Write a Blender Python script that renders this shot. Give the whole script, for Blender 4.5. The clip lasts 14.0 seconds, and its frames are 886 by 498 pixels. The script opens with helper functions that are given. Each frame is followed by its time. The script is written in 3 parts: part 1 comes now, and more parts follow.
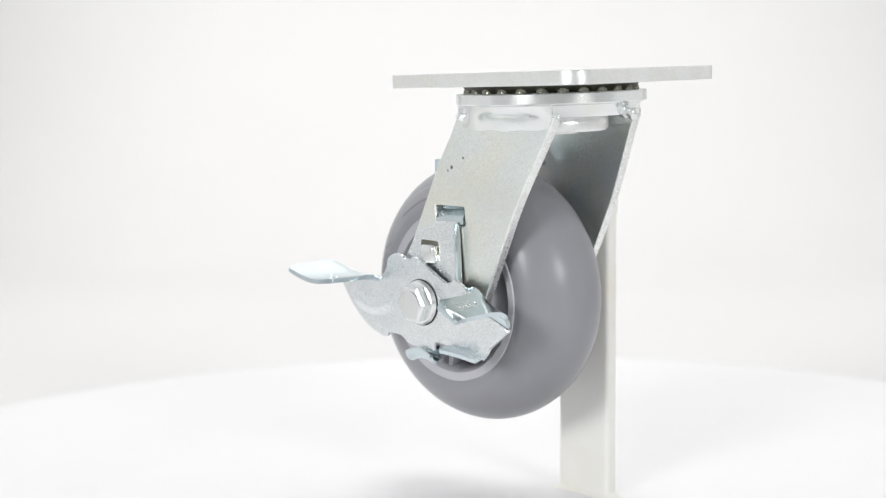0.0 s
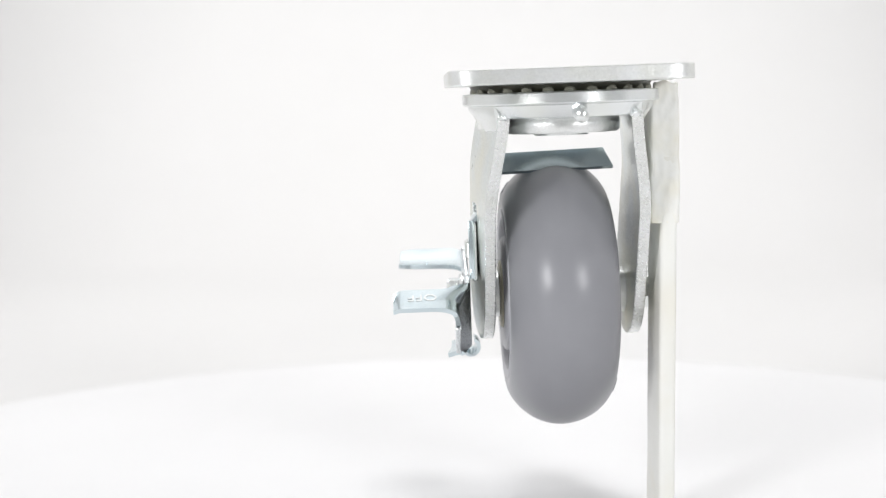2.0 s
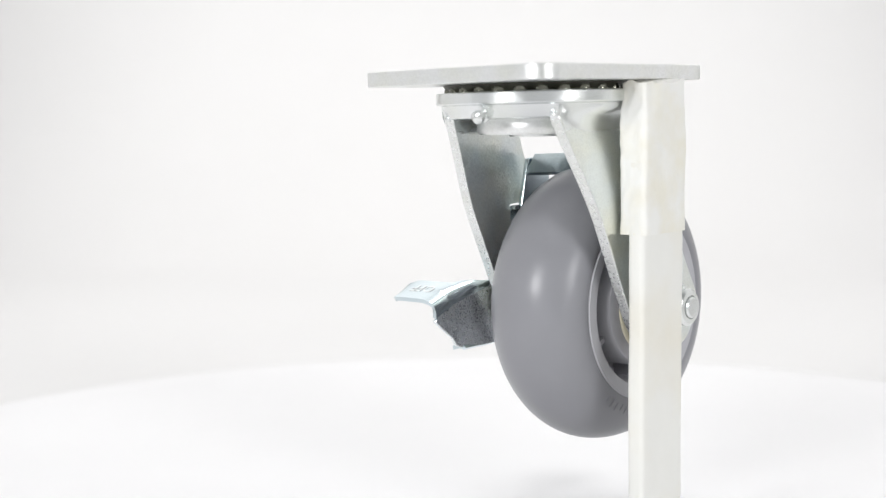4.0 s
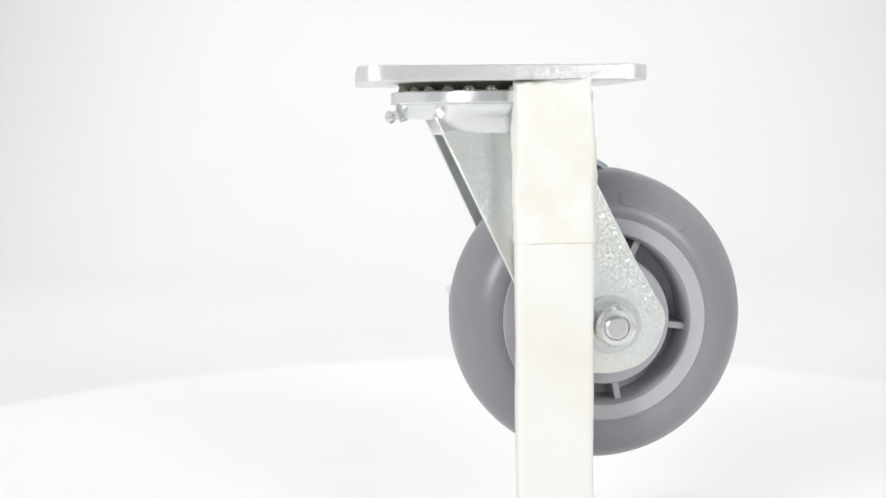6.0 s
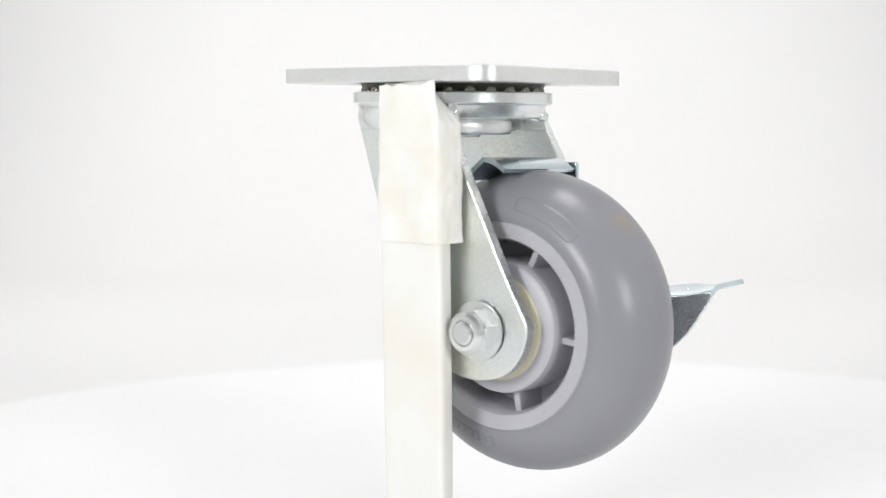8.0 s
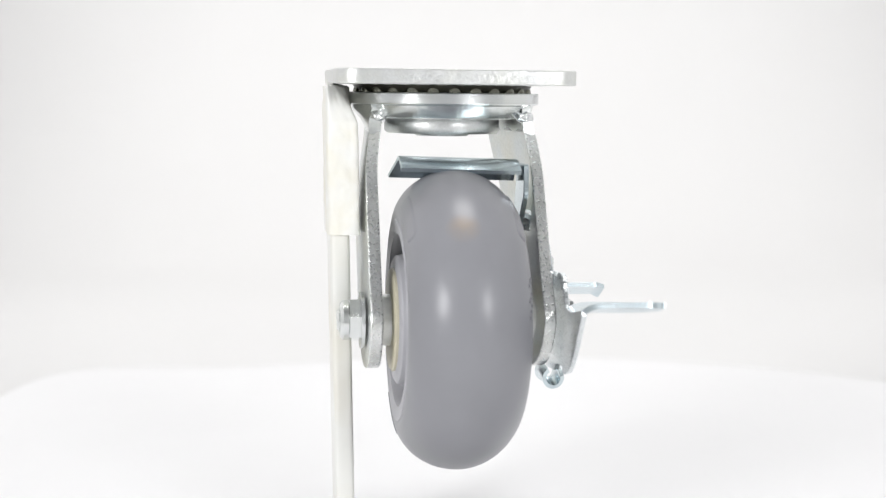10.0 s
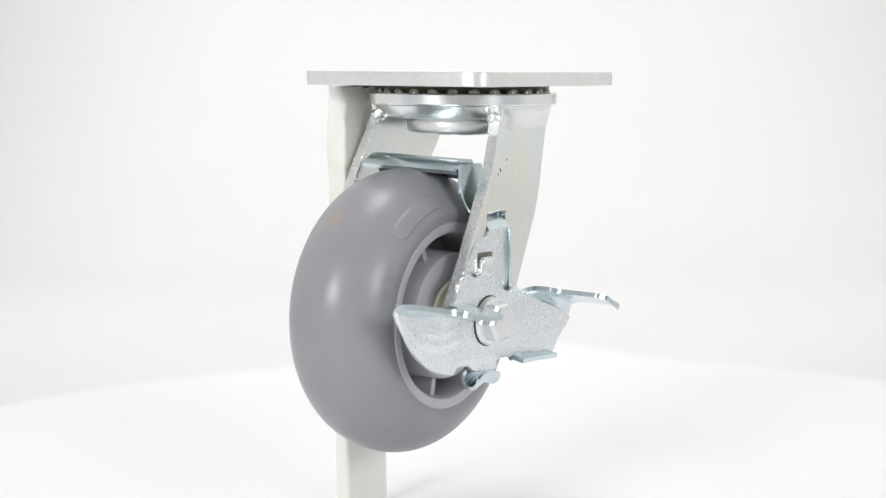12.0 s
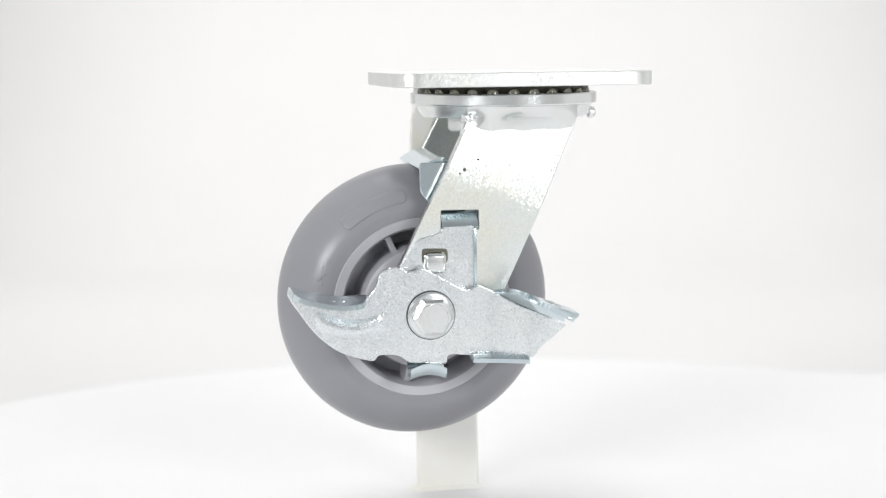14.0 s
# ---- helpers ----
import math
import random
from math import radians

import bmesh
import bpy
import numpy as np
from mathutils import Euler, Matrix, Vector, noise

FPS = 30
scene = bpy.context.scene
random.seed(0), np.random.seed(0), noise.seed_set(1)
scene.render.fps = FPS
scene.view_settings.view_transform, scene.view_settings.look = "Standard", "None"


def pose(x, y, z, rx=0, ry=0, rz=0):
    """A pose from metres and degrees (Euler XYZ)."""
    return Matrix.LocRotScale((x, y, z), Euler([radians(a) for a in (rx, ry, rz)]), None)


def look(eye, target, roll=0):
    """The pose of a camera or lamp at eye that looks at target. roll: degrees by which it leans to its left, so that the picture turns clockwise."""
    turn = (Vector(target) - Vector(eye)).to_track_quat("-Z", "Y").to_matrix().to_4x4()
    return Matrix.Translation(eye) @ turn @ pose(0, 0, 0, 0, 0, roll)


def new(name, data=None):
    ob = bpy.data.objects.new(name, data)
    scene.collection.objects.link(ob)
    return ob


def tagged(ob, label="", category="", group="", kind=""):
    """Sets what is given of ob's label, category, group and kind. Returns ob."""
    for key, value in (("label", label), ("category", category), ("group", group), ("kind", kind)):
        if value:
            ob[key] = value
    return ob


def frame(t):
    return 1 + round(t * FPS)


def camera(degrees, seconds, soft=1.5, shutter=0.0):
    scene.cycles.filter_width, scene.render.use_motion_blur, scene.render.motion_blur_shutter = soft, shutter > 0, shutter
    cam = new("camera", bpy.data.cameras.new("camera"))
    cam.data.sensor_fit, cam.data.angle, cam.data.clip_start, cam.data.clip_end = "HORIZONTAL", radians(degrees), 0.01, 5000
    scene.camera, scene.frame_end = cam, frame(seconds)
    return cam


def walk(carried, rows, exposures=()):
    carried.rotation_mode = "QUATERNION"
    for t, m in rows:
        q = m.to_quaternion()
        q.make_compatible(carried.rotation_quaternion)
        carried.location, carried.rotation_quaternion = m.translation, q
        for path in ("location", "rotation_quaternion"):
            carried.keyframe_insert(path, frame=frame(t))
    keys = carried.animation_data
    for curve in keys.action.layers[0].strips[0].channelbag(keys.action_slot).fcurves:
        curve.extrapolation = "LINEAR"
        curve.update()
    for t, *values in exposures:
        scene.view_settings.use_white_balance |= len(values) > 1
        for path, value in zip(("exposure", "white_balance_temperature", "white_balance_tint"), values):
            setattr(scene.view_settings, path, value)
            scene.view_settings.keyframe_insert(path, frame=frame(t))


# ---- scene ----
# A braked swivel caster on a stand turns on a white turntable before a still camera.
Z0 = 0.020                      # height of the caster's own zero above the turntable
TURN_AT_END, TURN_RATE = 13.8726, -21.678   # degrees, degrees a second
PIVOT = (0.0072, 0.0252)        # the swivel axis, from the turntable's axis
PLATE_Z = 0.1827
AXLE = (-0.0435, 0.0849)        # x, z of the wheel's axle

cam = camera(35.755, 14.0, soft=1.2)
cam.data.dof.use_dof, cam.data.dof.focus_distance, cam.data.dof.aperture_fstop = True, 0.60, 8.0
EYE = Vector((0.0, -0.6106, 0.18 + Z0))
PITCH, YAW = radians(6.5594), radians(-2.4822)
AIM = EYE + Vector((math.sin(YAW) * math.cos(PITCH), math.cos(YAW) * math.cos(PITCH), -math.sin(PITCH)))
walk(cam, [(0.0, look(EYE, AIM, -0.6825)), (14.0, look(EYE, AIM, -0.6825))], exposures=[(0.0, 0.0), (14.0, 0.0)])

# ---- light: a white studio sweep, overhead lamp, two front lamps, an added backdrop fill ----
world = bpy.data.worlds.new("studio_air")
world.use_nodes = True
world.node_tree.nodes["Background"].inputs[0].default_value = (0.9, 0.95, 1.0, 1)
world.node_tree.nodes["Background"].inputs[1].default_value = 0.05
scene.world = world


def area_lamp(name, eye, target, size, watts, colour=(1, 1, 1), shape="DISK"):
    data = bpy.data.lights.new(name, "AREA")
    data.shape, data.size, data.energy, data.color = shape, size, watts, colour
    ob = new(name, data)
    ob.matrix_world = look(eye, target)
    return ob


area_lamp("overhead_lamp", (0.05, 0.15, 1.75), (0.0, 0.1, 0.0), 0.60, 9.6, (1.0, 0.985, 0.982))
area_lamp("front_lamp", (-0.75, -1.05, 0.52), (0, 0, 0.12), 0.36, 8.6, (0.99, 0.99, 1.0))
area_lamp("front_lamp", (0.78, -1.05, 0.52), (0, 0, 0.12), 0.36, 5.6, (0.99, 0.99, 1.0))
# unseen fill, added only to brighten the sweep's wall; no such source is known
area_lamp("backdrop_fill", (-0.2, 0.75, 1.85), (0.0, 2.2, 0.90), 0.8, 21.0, (1.0, 0.99, 0.99))


# ---- materials ----
def material(name, colour, rough=0.5, metal=0.0, grain=0.0, grain_size=900.0, stain=0.06, stain_size=35.0,
             rough_var=0.1, tint=None, detail=3.0, facet=0.0, facet_size=1300.0):
    mat = bpy.data.materials.new(name)
    mat.use_nodes = True
    nt = mat.node_tree
    bsdf = nt.nodes["Principled BSDF"]
    bsdf.inputs["Metallic"].default_value = metal
    coord = nt.nodes.new("ShaderNodeTexCoord")

    def noise_node(scale, octaves):
        n = nt.nodes.new("ShaderNodeTexNoise")
        n.inputs["Scale"].default_value = scale
        n.inputs["Detail"].default_value = octaves
        nt.links.new(coord.outputs["Object"], n.inputs["Vector"])
        return n

    big, fine = noise_node(stain_size, 4.0), noise_node(grain_size, detail)
    mix = nt.nodes.new("ShaderNodeMix")
    mix.data_type = "RGBA"
    low = tint or tuple(max(0.0, c * (1 - 2 * stain)) for c in colour)
    mix.inputs["A"].default_value = (*low, 1)
    mix.inputs["B"].default_value = (*colour, 1)
    ramp = nt.nodes.new("ShaderNodeMapRange")
    ramp.inputs["From Min"].default_value, ramp.inputs["From Max"].default_value = 0.32, 0.62
    nt.links.new(big.outputs["Fac"], ramp.inputs["Value"])
    nt.links.new(ramp.outputs["Result"], mix.inputs["Factor"])
    nt.links.new(mix.outputs["Result"], bsdf.inputs["Base Color"])
    rr = nt.nodes.new("ShaderNodeMapRange")
    rr.inputs["From Min"].default_value, rr.inputs["From Max"].default_value = 0.3, 0.7
    rr.inputs["To Min"].default_value = max(0.02, rough - rough_var)
    rr.inputs["To Max"].default_value = min(1.0, rough + rough_var)
    nt.links.new(fine.outputs["Fac"], rr.inputs["Value"])
    nt.links.new(rr.outputs["Result"], bsdf.inputs["Roughness"])
    if grain:
        bump = nt.nodes.new("ShaderNodeBump")
        bump.inputs["Strength"].default_value = grain
        bump.inputs["Distance"].default_value = 0.0004
        nt.links.new(fine.outputs["Fac"], bump.inputs["Height"])
        nt.links.new(bump.outputs["Normal"], bsdf.inputs["Normal"])
    if facet:
        # zinc crystals: each small cell leans its own way, more so in some patches
        cells = nt.nodes.new("ShaderNodeTexVoronoi")
        cells.inputs["Scale"].default_value = facet_size
        nt.links.new(coord.outputs["Object"], cells.inputs["Vector"])
        patch = noise_node(38.0, 3.0)
        amount = nt.nodes.new("ShaderNodeMapRange")
        amount.inputs["From Min"].default_value, amount.inputs["From Max"].default_value = 0.35, 0.65
        amount.inputs["To Min"].default_value, amount.inputs["To Max"].default_value = 0.45 * facet, 1.3 * facet
        nt.links.new(patch.outputs["Fac"], amount.inputs["Value"])
        centre, lean, total, unit = (nt.nodes.new("ShaderNodeVectorMath") for _ in range(4))
        centre.operation, lean.operation, total.operation, unit.operation = "SUBTRACT", "SCALE", "ADD", "NORMALIZE"
        centre.inputs[1].default_value = (0.5, 0.5, 0.5)
        nt.links.new(cells.outputs["Color"], centre.inputs[0])
        nt.links.new(centre.outputs["Vector"], lean.inputs[0])
        nt.links.new(amount.outputs["Result"], lean.inputs["Scale"])
        if grain:
            nt.links.new(bump.outputs["Normal"], total.inputs[0])
        else:
            nt.links.new(nt.nodes.new("ShaderNodeNewGeometry").outputs["Normal"], total.inputs[0])
        nt.links.new(lean.outputs["Vector"], total.inputs[1])
        nt.links.new(total.outputs["Vector"], unit.inputs[0])
        nt.links.new(unit.outputs["Vector"], bsdf.inputs["Normal"])
        # and its own shade of grey
        shade = nt.nodes.new("ShaderNodeMapRange")
        shade.inputs["To Min"].default_value, shade.inputs["To Max"].default_value = 1.0 - 0.5 * facet, 1.0 + 0.4 * facet
        spangle = nt.nodes.new("ShaderNodeMix")
        spangle.data_type, spangle.blend_type = "RGBA", "MULTIPLY"
        spangle.inputs["Factor"].default_value = 1.0
        nt.links.new(cells.outputs["Color"], shade.inputs["Value"])
        nt.links.new(mix.outputs["Result"], spangle.inputs["A"])
        nt.links.new(shade.outputs["Result"], spangle.inputs["B"])
        nt.links.new(spangle.outputs["Result"], bsdf.inputs["Base Color"])
    return mat


ZINC = material("bright_zinc_plate", (0.82, 0.84, 0.845), 0.25, 1.0, 0.04, 1500, 0.05, 60, 0.02, tint=(0.78, 0.80, 0.77), detail=2.0, facet=0.04, facet_size=2200)
ZINC_GRAINY = material("pickled_zinc_steel", (0.79, 0.83, 0.825), 0.32, 1.0, 0.08, 1200, 0.05, 34, 0.02, tint=(0.83, 0.83, 0.74), detail=2.0, facet=0.14, facet_size=1650)
ZINC_SATIN = material("satin_zinc_plate", (0.82, 0.85, 0.86), 0.28, 1.0, 0.08, 1400, 0.05, 50, 0.02, tint=(0.78, 0.82, 0.84), detail=2.0, facet=0.16, facet_size=1650)
ZINC_EDGE = material("plate_zinc_steel", (0.83, 0.84, 0.835), 0.36, 1.0, 0.06, 1300, 0.05, 80, 0.04, tint=(0.80, 0.81, 0.77), detail=3.0, facet=0.10, facet_size=1500)
ZINC_CUT = material("turned_zinc_steel", (0.84, 0.85, 0.85), 0.36, 1.0, 0.08, 1100, 0.05, 80, 0.04, tint=(0.78, 0.79, 0.77), detail=3.0, facet=0.12, facet_size=1500)
ZINC_SHEARED = material("sheared_zinc_edge", (0.82, 0.83, 0.825), 0.30, 1.0, 0.48, 900, 0.05, 80, 0.06, tint=(0.76, 0.77, 0.74), facet=0.12, facet_size=1700)
ZINC_BLUE = material("blue_zinc_plate", (0.65, 0.73, 0.76), 0.20, 1.0, 0.04, 1700, 0.05, 50, 0.02, tint=(0.61, 0.70, 0.74), detail=2.0, facet=0.03, facet_size=2200)
# oiled steel of the balls; also the painted shade of catch opening and pits
STEEL_DARK = material("oiled_steel_and_shade", (0.24, 0.24, 0.20), 0.22, 1.0, 0.1, 500, 0.2, 120, 0.1)
GREASE = material("dark_grease", (0.06, 0.06, 0.04), 0.4, 0.0, 0.2, 300, 0.2, 200, 0.1)
RUBBER = material("grey_rubber", (0.272, 0.274, 0.294), 0.30, 0.0, 0.0, 45, 0.03, 28, 0.015, detail=3.0)
CORE = material("light_grey_plastic", (0.47, 0.47, 0.50), 0.40, 0.0, 0.04, 400, 0.04, 40, 0.03)
NYLON = material("cream_nylon", (0.66, 0.62, 0.48), 0.4, 0.0, 0.05, 700, 0.05, 60, 0.05)
BLACK = material("black_washer", (0.03, 0.03, 0.035), 0.5, 0.0, 0.1, 600, 0.1, 60, 0.05)
TAPE = material("cream_masking_tape", (0.84, 0.84, 0.81), 0.50, 0.0, 0.5, 260, 0.04, 70, 0.08, tint=(0.81, 0.79, 0.70))
POST = material("cream_wrapped_post", (0.82, 0.82, 0.785), 0.45, 0.0, 0.3, 200, 0.05, 22, 0.08, tint=(0.79, 0.765, 0.68))
COVER = material("white_cover_sheet", (0.805, 0.805, 0.81), 0.75, 0.0, 0.1, 300, 0.01, 6, 0.05)
SWEEP = material("white_studio_sweep", (0.715, 0.712, 0.708), 0.8, 0.0, 0.05, 60, 0.012, 1.5, 0.05)
# for unseen surfaces: white bounces light, grey dims what the zinc reflects
PAINT = material("bounce_wall_white", (0.88, 0.88, 0.88), 0.8, 0.0, 0.1, 60, 0.02, 1.5, 0.05)
PAINT_GREY = material("reflected_room_grey", (0.60, 0.61, 0.615), 0.8, 0.0, 0.1, 60, 0.03, 1.5, 0.05)


def stain_spot(mat, centre, radius, colour):
    """A faint brown scuff on the material at one place of the object."""
    nt = mat.node_tree
    bsdf = nt.nodes["Principled BSDF"]
    old = bsdf.inputs["Base Color"].links[0].from_socket
    coord, dist, fade, mix = (nt.nodes.new(k) for k in ("ShaderNodeTexCoord", "ShaderNodeVectorMath", "ShaderNodeMapRange", "ShaderNodeMix"))
    wob = nt.nodes.new("ShaderNodeTexNoise")
    wob.inputs["Scale"].default_value = 150
    mul = nt.nodes.new("ShaderNodeMath")
    mul.operation = "MULTIPLY"
    dist.operation, mix.data_type = "DISTANCE", "RGBA"
    dist.inputs[1].default_value = centre
    fade.inputs["From Min"].default_value, fade.inputs["From Max"].default_value = radius, 0.0
    nt.links.new(coord.outputs["Object"], dist.inputs[0])
    nt.links.new(coord.outputs["Object"], wob.inputs["Vector"])
    nt.links.new(dist.outputs["Value"], fade.inputs["Value"])
    nt.links.new(fade.outputs["Result"], mul.inputs[0])
    nt.links.new(wob.outputs["Fac"], mul.inputs[1])
    nt.links.new(mul.outputs["Value"], mix.inputs["Factor"])
    nt.links.new(old, mix.inputs["A"])
    mix.inputs["B"].default_value = (*colour, 1)
    nt.links.new(mix.outputs["Result"], bsdf.inputs["Base Color"])


RUBBER.node_tree.nodes["Principled BSDF"].inputs["Specular IOR Level"].default_value = 0.34
stain_spot(RUBBER, (-0.0884, 0.0037, 0.1283), 0.0075, (0.36, 0.26, 0.16))


# ---- mesh helpers ----
def part(name, bm, mat, parent=None, label="", smooth=None):
    me = bpy.data.meshes.new(name)
    bmesh.ops.recalc_face_normals(bm, faces=bm.faces[:])
    if smooth is not None:
        for f in bm.faces:
            f.smooth = True
        for e in bm.edges:
            if len(e.link_faces) == 2 and e.calc_face_angle(0) > radians(smooth):
                e.smooth = False
    bm.to_mesh(me)
    bm.free()
    me.materials.append(mat)
    ob = new(name, me)
    if parent is not None:
        ob.parent = parent
    if label:
        tagged(ob, label)
    return ob


def moved(bm, m):
    bmesh.ops.transform(bm, matrix=m, verts=bm.verts[:])
    return bm


def join(*bms):
    out = bmesh.new()
    for b in bms:
        me = bpy.data.meshes.new("tmp")
        b.to_mesh(me)
        b.free()
        out.from_mesh(me)
        bpy.data.meshes.remove(me)
    return out


def spline_loop(pts, n=4):
    """A closed smooth loop through the points."""
    out, k = [], len(pts)
    for i in range(k):
        p0, p1, p2, p3 = (Vector(pts[(i + j) % k]) for j in (-1, 0, 1, 2))
        for s in range(n):
            t = s / n
            out.append(0.5 * (2 * p1 + (p2 - p0) * t + (2 * p0 - 5 * p1 + 4 * p2 - p3) * t * t + (3 * p1 - p0 - 3 * p2 + p3) * t ** 3))
    return [tuple(p) for p in out]


def filleted(pts, r, n=5):
    """A polygon with rounded corners."""
    out, k = [], len(pts)
    for i in range(k):
        p, a, b = Vector(pts[i]), Vector(pts[i - 1]), Vector(pts[(i + 1) % k])
        rr = r[i] if isinstance(r, (list, tuple)) else r
        u, v = (a - p), (b - p)
        c = min(rr, u.length * 0.49, v.length * 0.49)
        u, v = u.normalized() * c, v.normalized() * c
        for s in range(n + 1):
            t = s / n
            out.append(tuple((p + u) * (1 - t) ** 2 + p * 2 * t * (1 - t) + (p + v) * t * t))
    return out


def slab(loops, thick, bevel=0.0004):
    """A flat plate from one outline and its holes, with rounded edges."""
    cu = bpy.data.curves.new("tmp", "CURVE")
    cu.dimensions, cu.fill_mode = "2D", "BOTH"
    cu.extrude, cu.bevel_depth, cu.bevel_resolution, cu.offset = thick / 2 - bevel, bevel, 1, -bevel
    for loop in loops:
        sp = cu.splines.new("POLY")
        sp.points.add(len(loop) - 1)
        for q, p in zip(sp.points, loop):
            q.co = (p[0], p[1], 0, 1)
        sp.use_cyclic_u = True
    ob = bpy.data.objects.new("tmp", cu)
    me = bpy.data.meshes.new_from_object(ob)
    bm = bmesh.new()
    bm.from_mesh(me)
    bpy.data.objects.remove(ob)
    bpy.data.curves.remove(cu)
    bpy.data.meshes.remove(me)
    bmesh.ops.remove_doubles(bm, verts=bm.verts[:], dist=1e-6)
    return bm


def upright(bm, y):
    """Turns a plate drawn in x and z to stand at y."""
    return moved(bm, pose(0, y, 0, 90))


def sliced(bm, axis, values):
    for v in values:
        co, no = [0, 0, 0], [0, 0, 0]
        co[axis], no[axis] = v, 1
        bmesh.ops.bisect_plane(bm, geom=bm.verts[:] + bm.edges[:] + bm.faces[:], plane_co=co, plane_no=no)
    return bm


def lathe(profile, n=64, closed=True):
    """Turns (radius, height) pairs round z."""
    bm = bmesh.new()
    rings = []
    for r, h in profile:
        if r < 1e-6:
            rings.append([bm.verts.new((0, 0, h))] * n)
        else:
            rings.append([bm.verts.new((r * math.cos(2 * math.pi * i / n), r * math.sin(2 * math.pi * i / n), h)) for i in range(n)])
    pairs = list(zip(rings, rings[1:])) + ([(rings[-1], rings[0])] if closed else [])
    for a, b in pairs:
        for i in range(n):
            q = [a[i], a[(i + 1) % n], b[(i + 1) % n], b[i]]
            q = [v for k, v in enumerate(q) if v not in q[:k]]
            if len(q) > 2:
                bm.faces.new(q)
    return bm


def along_y(bm, x, z):
    """Stands a turned shape, made round z, on an axle along y."""
    return moved(bm, pose(x, 0, z, -90))


def sheet(fn, nu, nv, thick):
    """A bent metal sheet: fn(u, v) gives its middle surface."""
    bm = bmesh.new()
    e = 1e-3
    grid = []
    for side in (0.5, -0.5):
        rows = []
        for i in range(nu + 1):
            row = []
            for j in range(nv + 1):
                u, v = i / nu, j / nv
                p = Vector(fn(u, v))
                du = Vector(fn(min(1, u + e), v)) - Vector(fn(max(0, u - e), v))
                dv = Vector(fn(u, min(1, v + e))) - Vector(fn(u, max(0, v - e)))
                nrm = du.cross(dv).normalized()
                row.append(bm.verts.new(p + nrm * thick * side))
            rows.append(row)
        grid.append(rows)
    a, b = grid
    for i in range(nu):
        for j in range(nv):
            bm.faces.new((a[i][j], a[i + 1][j], a[i + 1][j + 1], a[i][j + 1]))
            bm.faces.new((b[i][j], b[i][j + 1], b[i + 1][j + 1], b[i + 1][j]))
    for i in range(nu):
        for j in (0, nv):
            bm.faces.new((a[i][j], a[i + 1][j], b[i + 1][j], b[i][j]))
    for j in range(nv):
        for i in (0, nu):
            bm.faces.new((a[i][j], a[i][j + 1], b[i][j + 1], b[i][j]))
    return bm


def bevelled(bm, width, segments=2, angle=40):
    edges = [e for e in bm.edges if len(e.link_faces) == 2 and e.calc_face_angle(0) > radians(angle)]
    bmesh.ops.bevel(bm, geom=edges, offset=width, segments=segments, profile=0.5, affect="EDGES", clamp_overlap=True)
    return bm


def box(x0, x1, y0, y1, z0, z1):
    bm = bmesh.new()
    bmesh.ops.create_cube(bm, size=1)
    return moved(bm, Matrix.Translation(((x0 + x1) / 2, (y0 + y1) / 2, (z0 + z1) / 2)) @ Matrix.Diagonal((x1 - x0, y1 - y0, z1 - z0, 1)))


def smoothstep(a, b, x):
    t = min(1.0, max(0.0, (x - a) / (b - a)))
    return t * t * (3 - 2 * t)


# ---- the studio ----
def studio():
    # floor and back wall are one white sweep
    path = [(-1.5, -0.04)]
    path += [(1.15 + 0.55 * math.sin(a), 0.51 - 0.55 * math.cos(a)) for a in (radians(4.5 * i) for i in range(21))]
    path += [(1.70, 2.1)]
    bm = bmesh.new()
    rows = [[bm.verts.new((x, y, z)) for x in (-1.25, -0.4, 0.4, 1.25)] for y, z in path]
    for a, b in zip(rows, rows[1:]):
        for i in range(3):
            bm.faces.new((a[i], a[i + 1], b[i + 1], b[i]))
    ob = part("backdrop", bm, SWEEP, smooth=60)
    sol = ob.modifiers.new("thickness", "SOLIDIFY")
    sol.thickness, sol.offset = 0.01, 0
    tagged(ob, "plain white seamless studio sweep behind the turntable", "backdrop", kind="structure")
    # unseen white side walls, set close to bounce light onto the caster
    for name, x in (("bounce_wall_west", -1.30), ("bounce_wall_east", 1.30)):
        tagged(part(name, box(x - 0.05, x + 0.05, -0.30, 1.75, -0.1, 2.1), PAINT), "unseen white wall added to bounce light", "wall", kind="structure")
    # unseen grey walls and ceiling, added to shape the zinc's reflections
    for name, x in (("reflected_wall_southwest", -1.30), ("reflected_wall_southeast", 1.30)):
        tagged(part(name, box(x - 0.05, x + 0.05, -1.5, -0.30, -0.1, 2.1), PAINT_GREY), "unseen grey wall added for the metal to reflect", "wall", kind="structure")
    tagged(part("reflected_wall_south", box(-1.35, 1.35, -1.6, -1.5, -0.1, 2.1), PAINT_GREY), "unseen grey wall added for the metal to reflect", "wall", kind="structure")
    tagged(part("ceiling", box(-1.35, 1.35, -1.6, 1.8, 2.1, 2.2), PAINT_GREY), "unseen grey ceiling added for the metal to reflect", "ceiling", kind="structure")


